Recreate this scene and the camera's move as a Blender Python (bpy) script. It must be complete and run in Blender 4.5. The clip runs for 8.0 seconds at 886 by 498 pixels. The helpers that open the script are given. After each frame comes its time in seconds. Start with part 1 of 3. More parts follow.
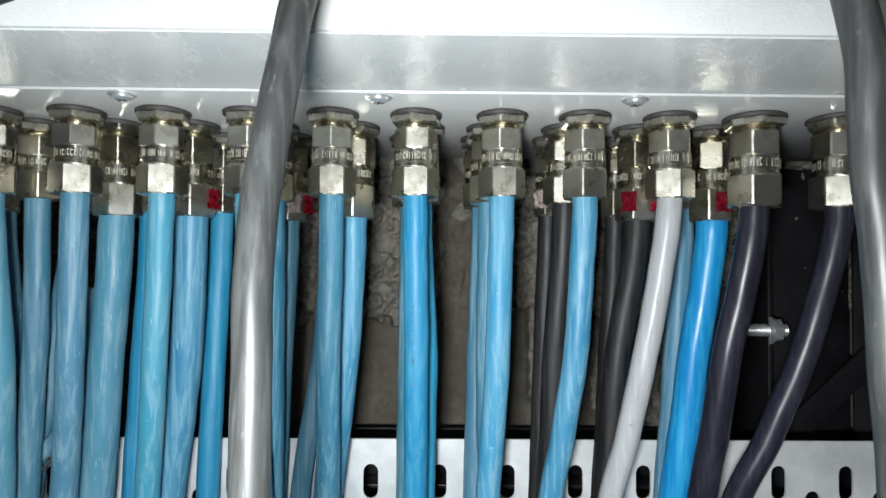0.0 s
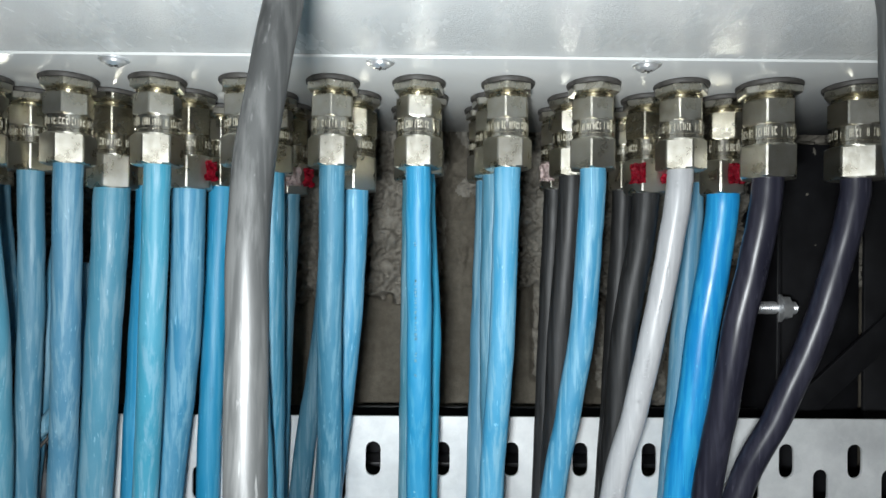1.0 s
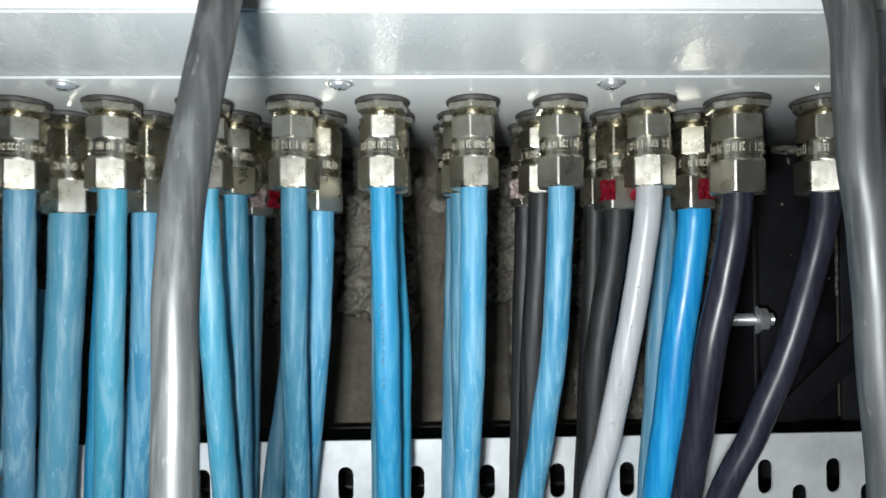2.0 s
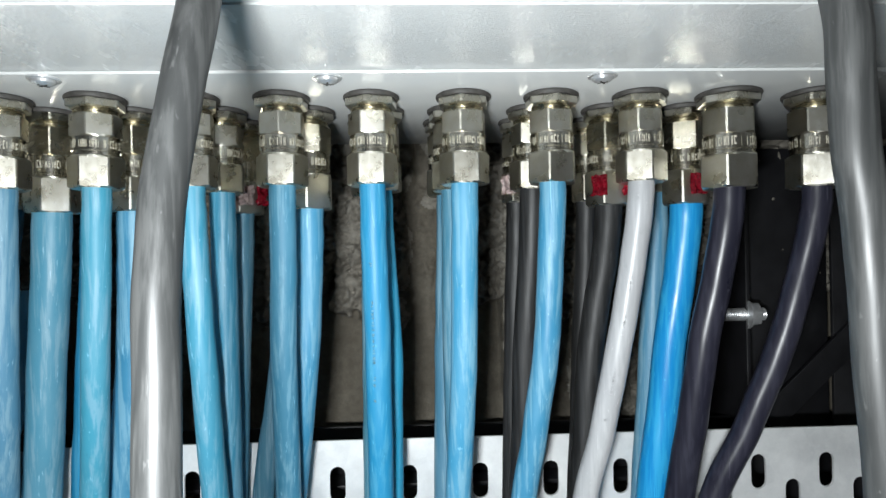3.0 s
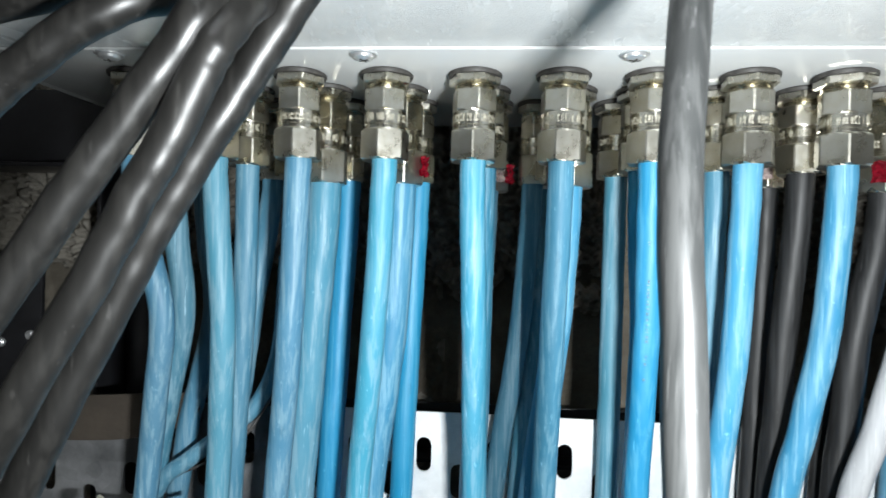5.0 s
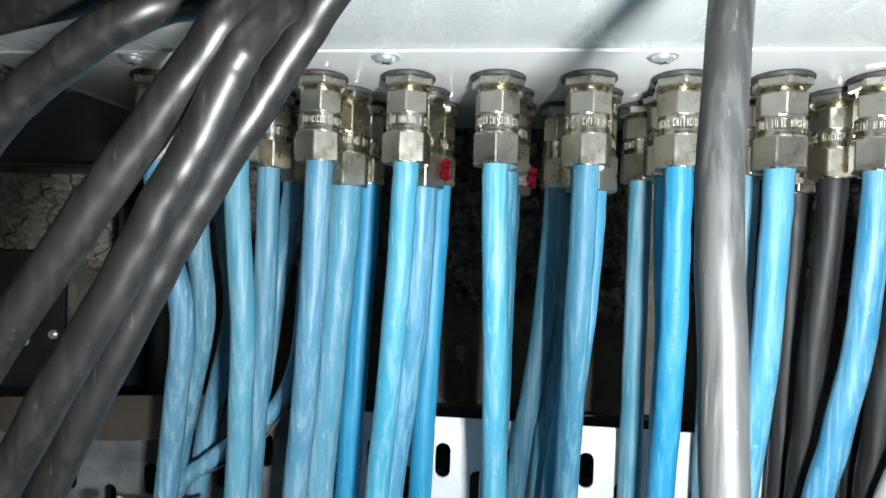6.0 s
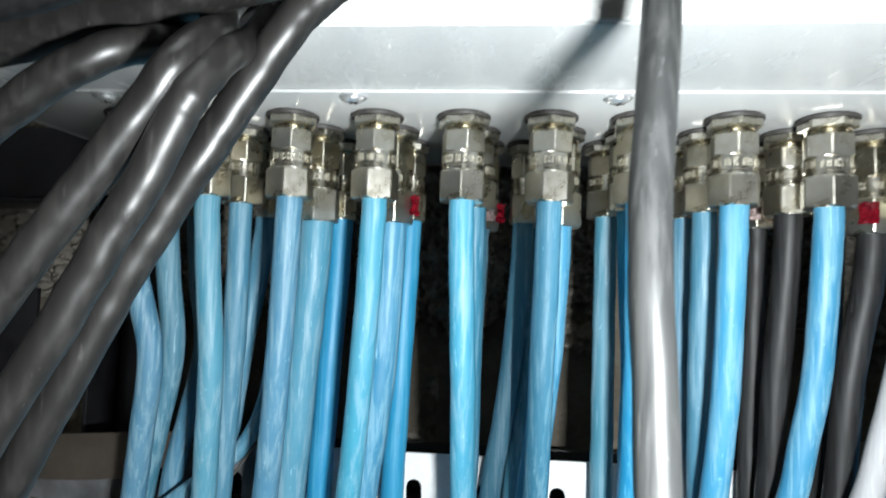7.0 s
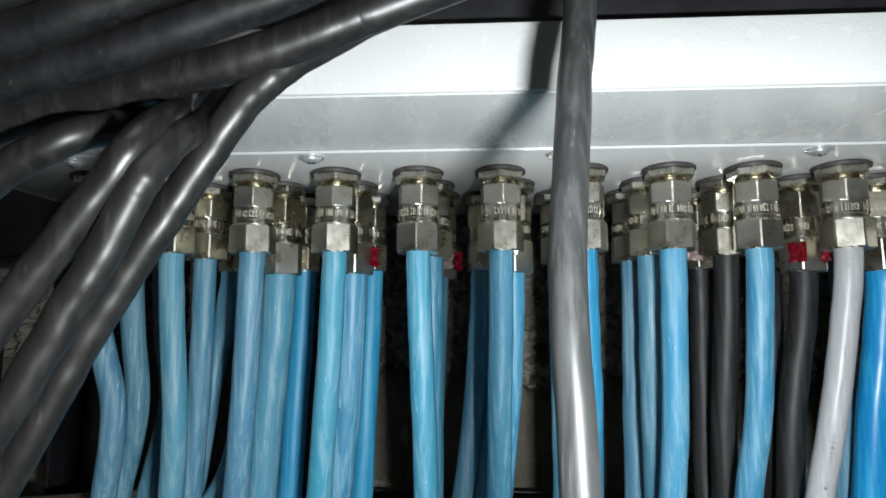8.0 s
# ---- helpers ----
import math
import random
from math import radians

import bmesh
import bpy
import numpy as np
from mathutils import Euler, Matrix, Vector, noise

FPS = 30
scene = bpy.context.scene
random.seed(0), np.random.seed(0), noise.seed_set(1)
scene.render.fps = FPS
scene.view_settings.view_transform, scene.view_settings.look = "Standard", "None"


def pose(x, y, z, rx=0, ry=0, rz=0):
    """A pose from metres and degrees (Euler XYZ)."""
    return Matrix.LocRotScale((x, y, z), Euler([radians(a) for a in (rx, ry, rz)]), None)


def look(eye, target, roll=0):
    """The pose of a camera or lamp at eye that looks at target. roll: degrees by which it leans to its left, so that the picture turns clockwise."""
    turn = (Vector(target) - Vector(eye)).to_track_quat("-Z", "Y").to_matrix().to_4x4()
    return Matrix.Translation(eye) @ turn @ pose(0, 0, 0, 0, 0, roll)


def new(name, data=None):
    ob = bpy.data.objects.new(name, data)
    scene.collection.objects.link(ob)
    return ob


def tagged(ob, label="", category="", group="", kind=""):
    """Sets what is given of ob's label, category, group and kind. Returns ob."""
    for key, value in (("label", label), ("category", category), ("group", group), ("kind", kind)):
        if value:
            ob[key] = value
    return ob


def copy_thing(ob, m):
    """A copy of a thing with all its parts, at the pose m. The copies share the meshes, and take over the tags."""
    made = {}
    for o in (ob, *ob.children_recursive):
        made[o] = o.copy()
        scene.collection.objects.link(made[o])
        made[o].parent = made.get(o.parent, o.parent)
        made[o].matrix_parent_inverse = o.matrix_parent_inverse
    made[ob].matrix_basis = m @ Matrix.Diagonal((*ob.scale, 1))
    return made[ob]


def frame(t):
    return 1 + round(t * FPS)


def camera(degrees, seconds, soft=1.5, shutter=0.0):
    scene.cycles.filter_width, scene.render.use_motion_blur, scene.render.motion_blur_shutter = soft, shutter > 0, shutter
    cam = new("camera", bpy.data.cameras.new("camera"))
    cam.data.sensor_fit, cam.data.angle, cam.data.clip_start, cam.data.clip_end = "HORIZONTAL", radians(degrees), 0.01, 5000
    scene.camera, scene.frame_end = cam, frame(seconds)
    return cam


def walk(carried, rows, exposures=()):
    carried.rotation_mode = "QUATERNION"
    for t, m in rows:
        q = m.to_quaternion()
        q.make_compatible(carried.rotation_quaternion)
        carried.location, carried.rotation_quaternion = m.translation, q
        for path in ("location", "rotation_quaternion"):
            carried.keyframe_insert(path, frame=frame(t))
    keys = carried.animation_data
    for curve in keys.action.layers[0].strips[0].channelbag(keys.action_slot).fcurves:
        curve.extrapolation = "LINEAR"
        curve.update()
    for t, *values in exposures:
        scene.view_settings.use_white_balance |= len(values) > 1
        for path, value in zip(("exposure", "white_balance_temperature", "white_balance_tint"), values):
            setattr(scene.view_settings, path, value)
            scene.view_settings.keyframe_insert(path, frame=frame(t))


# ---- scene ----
cam = camera(74.0, 8.0, shutter=0.5)
PATH = [
    (0, (0.0004, 0.0048, 0.9891), (0.0095, 1.0044, 1.0171), 0.46),
    (0.5, (-0.0021, 0.0110, 0.9837), (0.0030, 1.0107, 1.0060), 0.73),
    (1, (-0.0006, 0.0150, 0.9825), (0.0057, 1.0150, 0.9826), 0.50),
    (1.5, (0.0033, 0.0172, 0.9843), (0.0160, 1.0171, 0.9927), 0.35),
    (2, (0.0131, 0.0231, 0.9920), (0.0383, 1.0227, 1.0031), -0.53),
    (2.2, (0.0136, 0.0264, 0.9908), (0.0537, 1.0255, 1.0063), -1.00),
    (3.3, (0.0144, 0.0271, 0.9920), (0.0483, 1.0265, 0.9974), -0.94),
    (3.5, (0.0107, 0.0232, 0.9925), (0.0369, 1.0228, 0.9979), -0.75),
    (4, (-0.0263, 0.0251, 0.9863), (-0.0298, 1.0250, 0.9997), -0.03),
    (4.5, (-0.0789, 0.0262, 0.9781), (-0.1394, 1.0244, 0.9858), 1.54),
    (5, (-0.1092, 0.0197, 0.9796), (-0.1900, 1.0165, 0.9774), 1.50),
    (5.2, (-0.1116, 0.0234, 0.9804), (-0.2042, 1.0191, 0.9756), 1.86),
    (6.3, (-0.1137, 0.0242, 0.9828), (-0.2271, 1.0177, 0.9821), 1.58),
    (6.5, (-0.1142, 0.0229, 0.9823), (-0.2268, 1.0165, 0.9885), 1.16),
    (7, (-0.1003, 0.0192, 0.9820), (-0.1880, 1.0139, 1.0398), 1.81),
    (7.5, (-0.0886, 0.0038, 0.9945), (-0.1552, 0.9946, 1.1165), -0.20),
    (8, (-0.0868, 0.0030, 0.9863), (-0.1354, 0.9936, 1.1138), -0.13),
]
walk(cam, [(t, look(eye, target, roll)) for t, eye, target, roll in PATH],
     exposures=[(0, 0.08), (1.0, 0.20), (2.0, 0.18), (3.5, 0.32), (4.5, 0.43), (5.0, 0.67), (6.5, 0.74), (7.0, 0.64), (7.5, 0.32), (8.0, -0.08)])

# ---- world and light ----
world = bpy.data.worlds.new("room_air")
world.use_nodes = True
scene.world = world
world.node_tree.nodes["Background"].inputs["Color"].default_value = (0.55, 0.62, 0.70, 1)
world.node_tree.nodes["Background"].inputs["Strength"].default_value = 0.06

# the torch of the hand-held camera: a small cold-white disc beside the lens
torch = bpy.data.lights.new("torch", "AREA")
torch.shape, torch.size, torch.size_y, torch.energy = "RECTANGLE", 0.034, 0.012, 2.3
torch.color = (0.93, 0.98, 1.0)
torch_ob = new("torch", torch)
torch_ob.matrix_world = look((-0.026, -0.006, 0.948), (-0.045, 0.40, 0.905))


# ---- materials ----
def material(name):
    m = bpy.data.materials.new(name)
    m.use_nodes = True
    nt = m.node_tree
    return m, nt, nt.nodes["Principled BSDF"], nt.nodes, nt.links


def coords(nodes, links, scale=(1, 1, 1), kind="Object", turn=(0, 0, 0)):
    tc = nodes.new("ShaderNodeTexCoord")
    mp = nodes.new("ShaderNodeMapping")
    mp.inputs["Scale"].default_value = scale
    mp.inputs["Rotation"].default_value = turn
    links.new(tc.outputs[kind], mp.inputs["Vector"])
    return mp.outputs["Vector"]


def noise_node(nodes, links, vec, scale, detail=4.0, rough=0.55):
    n = nodes.new("ShaderNodeTexNoise")
    n.inputs["Scale"].default_value = scale
    n.inputs["Detail"].default_value = detail
    n.inputs["Roughness"].default_value = rough
    links.new(vec, n.inputs["Vector"])
    return n.outputs["Fac"]


def ramp(nodes, links, fac, stops):
    r = nodes.new("ShaderNodeValToRGB")
    el = r.color_ramp.elements
    while len(el) < len(stops):
        el.new(0.5)
    for e, (p, c) in zip(el, stops):
        e.position = p
        e.color = (*c, 1) if len(c) == 3 else c
    links.new(fac, r.inputs["Fac"])
    return r.outputs["Color"]


def mix(nodes, links, fac, a, b, mode="MIX"):
    n = nodes.new("ShaderNodeMix")
    n.data_type, n.blend_type = "RGBA", mode
    for sock, v in ((n.inputs[0], fac), (n.inputs[6], a), (n.inputs[7], b)):
        if isinstance(v, (int, float)):
            sock.default_value = v
        elif isinstance(v, tuple):
            sock.default_value = (*v, 1)
        else:
            links.new(v, sock)
    return n.outputs[2]


def bump(nodes, links, height, bsdf, strength, distance):
    b = nodes.new("ShaderNodeBump")
    b.inputs["Strength"].default_value = strength
    b.inputs["Distance"].default_value = distance
    links.new(height, b.inputs["Height"])
    links.new(b.outputs["Normal"], bsdf.inputs["Normal"])


def grey(v):
    return (v, v, v)


def painted_steel(name="painted_steel_white", rough=(0.14, 0.30), peel_depth=0.42):
    m, nt, p, n, l = material(name)
    vec = coords(n, l)
    tone = noise_node(n, l, vec, 9.0, 5)
    col = ramp(n, l, tone, [(0.3, (0.64, 0.655, 0.65)), (0.7, (0.71, 0.725, 0.715))])
    dust = noise_node(n, l, vec, 140.0, 6, 0.7)
    spots = ramp(n, l, dust, [(0.68, grey(0.0)), (0.76, grey(0.35))])
    l.new(mix(n, l, spots, col, (0.50, 0.49, 0.46)), p.inputs["Base Color"])
    smear = noise_node(n, l, coords(n, l, (6, 2, 6)), 14.0, 5)
    l.new(ramp(n, l, smear, [(0.35, grey(rough[0])), (0.65, grey(rough[1]))]), p.inputs["Roughness"])
    peel = noise_node(n, l, vec, 720.0, 4, 0.6)
    bump(n, l, peel, p, peel_depth, 0.0007)
    return m


def nickel(name, tint, rough, grain=0.10):
    """Nickel plate: slight yellow tarnish, upright brush lines, small pits."""
    m, nt, p, n, l = material(name)
    info = n.new("ShaderNodeObjectInfo")
    vec = coords(n, l)
    fine = noise_node(n, l, coords(n, l, (1, 1, 0.22)), 950.0, 4, 0.65)
    big = noise_node(n, l, vec, 70.0, 4, 0.6)
    tarn = ramp(n, l, big, [(0.34, (tint[0] * 0.86, tint[1] * 0.83, tint[2] * 0.74)), (0.64, tint)])
    pits = ramp(n, l, noise_node(n, l, vec, 1150.0, 4, 0.65), [(0.60, grey(0.0)), (0.72, grey(0.5))])
    l.new(mix(n, l, pits, tarn, (0.30, 0.28, 0.24)), p.inputs["Base Color"])
    p.inputs["Metallic"].default_value = 1.0
    l.new(ramp(n, l, big, [(0.3, grey(rough - 0.05)), (0.7, grey(rough + 0.06))]), p.inputs["Roughness"])
    bump(n, l, fine, p, grain, 0.0002)
    return m


def cable_jacket(name, base, light, rough=(0.34, 0.5), vary=0.16, scuff=0.6, hue=0.02):
    """PVC sheath with pale lengthwise rub marks and slow spiral streaks."""
    m, nt, p, n, l = material(name)
    info = n.new("ShaderNodeObjectInfo")
    tc = n.new("ShaderNodeTexCoord")
    shift = n.new("ShaderNodeVectorMath")
    shift.operation = "MULTIPLY_ADD"
    l.new(info.outputs["Random"], shift.inputs[0])
    shift.inputs[1].default_value = (7.0, 3.0, 5.0)
    l.new(tc.outputs["Object"], shift.inputs[2])

    def stretched(scale, turn):
        mp = n.new("ShaderNodeMapping")
        mp.inputs["Scale"].default_value = scale
        mp.inputs["Rotation"].default_value = turn
        l.new(shift.outputs[0], mp.inputs["Vector"])
        return mp.outputs["Vector"]

    hsv = n.new("ShaderNodeHueSaturation")
    val = n.new("ShaderNodeMapRange")
    val.inputs["To Min"].default_value, val.inputs["To Max"].default_value = 1 - vary, 1 + vary
    l.new(info.outputs["Random"], val.inputs["Value"])
    l.new(val.outputs["Result"], hsv.inputs["Value"])
    hv = n.new("ShaderNodeMapRange")
    hv.inputs["To Min"].default_value, hv.inputs["To Max"].default_value = 0.5 - hue, 0.5 + hue
    wn = n.new("ShaderNodeTexWhiteNoise")
    wn.noise_dimensions = "1D"
    l.new(info.outputs["Random"], wn.inputs["W"])
    l.new(wn.outputs["Value"], hv.inputs["Value"])
    l.new(hv.outputs["Result"], hsv.inputs["Hue"])
    hsv.inputs["Color"].default_value = (*base, 1)
    streak = noise_node(n, l, stretched((1, 1, 0.045), (0.06, 0.05, 0)), 290.0, 5, 0.6)
    cloud = noise_node(n, l, stretched((1, 1, 0.35), (0, 0, 0)), 45.0, 4, 0.6)
    marks = noise_node(n, l, stretched((1, 1, 0.05), (0, 0.12, 0)), 520.0, 3, 0.6)
    f1 = ramp(n, l, streak, [(0.47, grey(0.0)), (0.60, grey(scuff))])
    f2 = ramp(n, l, cloud, [(0.38, grey(0.0)), (0.75, grey(scuff * 0.45))])
    f3 = ramp(n, l, marks, [(0.66, grey(0.0)), (0.72, grey(scuff))])
    c = mix(n, l, f2, hsv.outputs["Color"], light)
    c = mix(n, l, f1, c, light)
    c = mix(n, l, f3, c, tuple(min(1, v * 1.5 + 0.02) for v in light))
    fleck = noise_node(n, l, stretched((1, 1, 0.45), (0, 0, 0)), 420.0, 2, 0.5)
    f4 = ramp(n, l, fleck, [(0.71, grey(0.0)), (0.76, grey(scuff * 0.6))])
    c = mix(n, l, f4, c, tuple(min(1, v * 1.6 + 0.02) for v in light))
    grime = ramp(n, l, noise_node(n, l, stretched((1, 1, 0.6), (0, 0, 0)), 90.0, 6, 0.7), [(0.62, grey(0.0)), (0.80, grey(0.45))])
    c = mix(n, l, grime, c, tuple(v * 0.4 for v in base))
    l.new(c, p.inputs["Base Color"])
    l.new(ramp(n, l, cloud, [(0.3, grey(rough[0])), (0.7, grey(rough[1]))]), p.inputs["Roughness"])
    bump(n, l, streak, p, 0.12, 0.0006)
    return m


def plain(name, colour, rough=0.5, metal=0.0, vary=0.25, scale=60.0, bumpy=0.1):
    m, nt, p, n, l = material(name)
    vec = coords(n, l)
    f = noise_node(n, l, vec, scale, 6, 0.65)
    l.new(ramp(n, l, f, [(0.3, tuple(v * (1 - vary) for v in colour)), (0.7, tuple(min(1, v * (1 + vary)) for v in colour))]), p.inputs["Base Color"])
    g = noise_node(n, l, vec, scale * 0.3, 4)
    l.new(ramp(n, l, g, [(0.3, grey(max(0.03, rough - 0.1))), (0.7, grey(min(1, rough + 0.12)))]), p.inputs["Roughness"])
    p.inputs["Metallic"].default_value = metal
    bump(n, l, noise_node(n, l, vec, scale * 6, 4), p, bumpy, 0.0008)
    return m


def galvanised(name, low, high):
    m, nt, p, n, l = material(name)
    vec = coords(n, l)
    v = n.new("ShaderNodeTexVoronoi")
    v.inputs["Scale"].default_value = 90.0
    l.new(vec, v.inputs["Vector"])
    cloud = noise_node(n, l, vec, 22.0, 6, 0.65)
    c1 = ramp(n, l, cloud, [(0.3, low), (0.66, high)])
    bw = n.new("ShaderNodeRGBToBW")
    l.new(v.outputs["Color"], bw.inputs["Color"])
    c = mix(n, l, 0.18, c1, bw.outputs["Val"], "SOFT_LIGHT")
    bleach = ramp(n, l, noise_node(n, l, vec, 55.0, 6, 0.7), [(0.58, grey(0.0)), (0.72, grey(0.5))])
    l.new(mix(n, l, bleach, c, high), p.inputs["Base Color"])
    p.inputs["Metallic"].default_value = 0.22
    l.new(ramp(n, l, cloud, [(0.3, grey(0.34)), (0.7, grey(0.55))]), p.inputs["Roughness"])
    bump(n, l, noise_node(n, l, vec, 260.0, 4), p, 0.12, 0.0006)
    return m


def mortar(name, dark, pale):
    m, nt, p, n, l = material(name)
    vec = coords(n, l)
    big = noise_node(n, l, vec, 30.0, 6, 0.65)
    fine = noise_node(n, l, vec, 160.0, 8, 0.7)
    c = ramp(n, l, big, [(0.30, dark), (0.52, tuple(0.5 * (a + b) for a, b in zip(dark, pale))), (0.74, pale)])
    c = mix(n, l, ramp(n, l, fine, [(0.40, grey(0.35)), (0.62, grey(0.0))]), c, tuple(0.6 * v for v in dark))
    l.new(c, p.inputs["Base Color"])
    p.inputs["Roughness"].default_value = 0.93
    bump(n, l, fine, p, 0.55, 0.003)
    return m


WHITE = painted_steel()
WHITE_GLOSS = painted_steel("glossy_painted_steel", (0.07, 0.16), 0.10)
NICKEL = nickel("nickel_polished", (0.74, 0.72, 0.66), 0.17, 0.05)
SATIN = nickel("nickel_satin", (0.70, 0.685, 0.63), 0.29, 0.20)
NICKEL_DULL = nickel("nickel_dull", (0.62, 0.59, 0.50), 0.25, 0.12)
RUBBER = plain("black_nitrile", (0.050, 0.047, 0.043), 0.6, 0, 0.4, 200)
INK = plain("pale_engraving", (0.50, 0.47, 0.38), 0.55, 0.0, 0.12, 300)
PALE_BLUE = plain("pale_blue_print", (0.20, 0.42, 0.54), 0.5, 0.0, 0.25, 300)
FADED = plain("worn_grey_print", (0.50, 0.51, 0.525), 0.5, 0.0, 0.2, 300)
RED = plain("red_foil", (0.30, 0.008, 0.022), 0.16, 0, 0.5, 160, 0.9)
PALE_TAG = plain("pink_white_foil", (0.62, 0.50, 0.48), 0.3, 0, 0.3, 200, 0.5)
BLUE = cable_jacket("blue_sheath", (0.050, 0.285, 0.445), (0.21, 0.435, 0.565), rough=(0.42, 0.58), vary=0.20, scuff=0.7, hue=0.010)
BLUE_DULL = cable_jacket("faded_blue_sheath", (0.066, 0.225, 0.330), (0.25, 0.42, 0.51), rough=(0.45, 0.60), vary=0.18, scuff=0.6, hue=0.012)
BLUE_DEEP = cable_jacket("deep_blue_sheath", (0.014, 0.235, 0.420), (0.10, 0.38, 0.56), (0.42, 0.56), 0.15, 0.5, 0.008)
BLUE_VIVID = cable_jacket("vivid_blue_sheath", (0.008, 0.270, 0.620), (0.05, 0.46, 0.78), (0.26, 0.38), 0.05, 0.6, 0.004)
# darker of two blacks: bundle cables the torch misses have that shade in their colour
BLACK_PVC = cable_jacket("black_sheath", (0.0045, 0.0046, 0.0050), (0.014, 0.014, 0.015), (0.40, 0.56), 0.15, 0.5, 0.0)
# lighter copy for the hanging black cables
LIGHTER_BLACK_PVC = cable_jacket("lighter_black_sheath", (0.0095, 0.0098, 0.0100), (0.034, 0.035, 0.036), (0.48, 0.64), 0.15, 0.7, 0.0)
INDIGO_PVC = cable_jacket("blue_black_sheath", (0.017, 0.017, 0.029), (0.052, 0.052, 0.074), (0.26, 0.38), 0.10, 0.5, 0.0)
GREY_PVC = cable_jacket("light_grey_sheath", (0.42, 0.43, 0.445), (0.60, 0.61, 0.62), (0.30, 0.42), 0.02, 0.4, 0.0)
DARK_GREY_PVC = cable_jacket("dark_grey_sheath", (0.030, 0.0315, 0.0315), (0.080, 0.082, 0.081), (0.36, 0.50), 0.08, 0.6, 0.0)
CHARCOAL_PVC = cable_jacket("charcoal_sheath", (0.0100, 0.0097, 0.0091), (0.030, 0.0288, 0.0266), (0.34, 0.46), 0.12, 0.40, 0.0)
ZINC = plain("bright_zinc", (0.80, 0.81, 0.82), 0.36, 0.75, 0.12, 300, 0.1)
TRAY = galvanised("galvanised_steel", (0.66, 0.68, 0.69), (0.91, 0.93, 0.93))
# same steel, darkened: the slanting cables' shadow is put into the colour
TRAY_SHADED = galvanised("shaded_galvanised_steel", (0.10, 0.103, 0.107), (0.25, 0.255, 0.26))
BLACK_STEEL = plain("black_painted_steel", (0.012, 0.012, 0.014), 0.42, 0, 0.4, 40, 0.15)
MORTAR = mortar("trowelled_brown_render", (0.105, 0.091, 0.070), (0.190, 0.170, 0.135))
MORTAR_RAGGED = mortar("ragged_cement_mortar", (0.165, 0.148, 0.120), (0.37, 0.35, 0.305))
BOARD = plain("brown_board", (0.050, 0.040, 0.030), 0.8, 0, 0.25, 40, 0.3)
TIE = plain("cream_nylon", (0.62, 0.60, 0.50), 0.45, 0, 0.1, 200, 0.1)
PLASTER = plain("grey_plaster", (0.34, 0.33, 0.31), 0.9, 0, 0.18, 8, 0.4)
CONCRETE = plain("concrete_floor", (0.20, 0.195, 0.185), 0.85, 0, 0.25, 6, 0.4)


# ---- building helpers ----
def finish(name, bm, mat, parent=None, label="", smooth=True, sharp=32):
    bmesh.ops.recalc_face_normals(bm, faces=bm.faces[:])
    me = bpy.data.meshes.new(name)
    bm.to_mesh(me)
    bm.free()
    if smooth:
        for poly in me.polygons:
            poly.use_smooth = True
        me.set_sharp_from_angle(angle=radians(sharp))
    me.materials.append(mat)
    ob = new(name, me)
    if parent:
        ob.parent = parent
    if label:
        ob["label"] = label
    return ob


def part(name, bm, mat, parent, label="", smooth=True):
    return finish(name, bm, mat, parent, label, smooth)


def add_box(bm, lo, hi, bevel=0.0, segments=2):
    r = bmesh.ops.create_cube(bm, size=1.0)
    vs = r["verts"]
    for v in vs:
        v.co = Vector([lo[i] + (v.co[i] + 0.5) * (hi[i] - lo[i]) for i in range(3)])
    if bevel:
        es = list({e for v in vs for e in v.link_edges})
        bmesh.ops.bevel(bm, geom=es, offset=bevel, segments=segments, affect="EDGES", profile=0.5)
    return bm


def box(lo, hi, bevel=0.0):
    return add_box(bmesh.new(), lo, hi, bevel)


def stack(bm, rings, turn=0.0, centre=(0, 0)):
    """A closed solid from rings (z, radius, sides, corner rounding); all rings have the same count of points."""
    rows = []
    if any(sides for _, _, sides in rings):
        angles = [radians(60 * k + b) for k in range(6) for b in (2.2, 16, 30, 44, 57.8)]
    else:
        angles = [2 * math.pi * k / 48 for k in range(48)]
    for z, r, sides in rings:
        row = []
        for a in angles:
            rad = r * math.cos(math.pi / 6) / math.cos((a % (math.pi / 3)) - math.pi / 6) if sides else r
            row.append(bm.verts.new((centre[0] + rad * math.cos(a + turn), centre[1] + rad * math.sin(a + turn), z)))
        rows.append(row)
    for lower, upper in zip(rows, rows[1:]):
        n = len(lower)
        for k in range(n):
            bm.faces.new((lower[k], lower[(k + 1) % n], upper[(k + 1) % n], upper[k]))
    bm.faces.new(rows[0])
    bm.faces.new(rows[-1])
    return bm


def curve_points(points, steps=10):
    """Points of a smooth line through the given ones."""
    ps = [Vector(p) for p in points]
    ps = [2 * ps[0] - ps[1]] + ps + [2 * ps[-1] - ps[-2]]
    out = []
    for a, b, c, d in zip(ps, ps[1:], ps[2:], ps[3:]):
        for k in range(steps):
            t = k / steps
            out.append(0.5 * ((2 * b) + (c - a) * t + (2 * a - 5 * b + 4 * c - d) * t * t + (3 * b - a - 3 * c + d) * t ** 3))
    out.append(ps[-2])
    return out


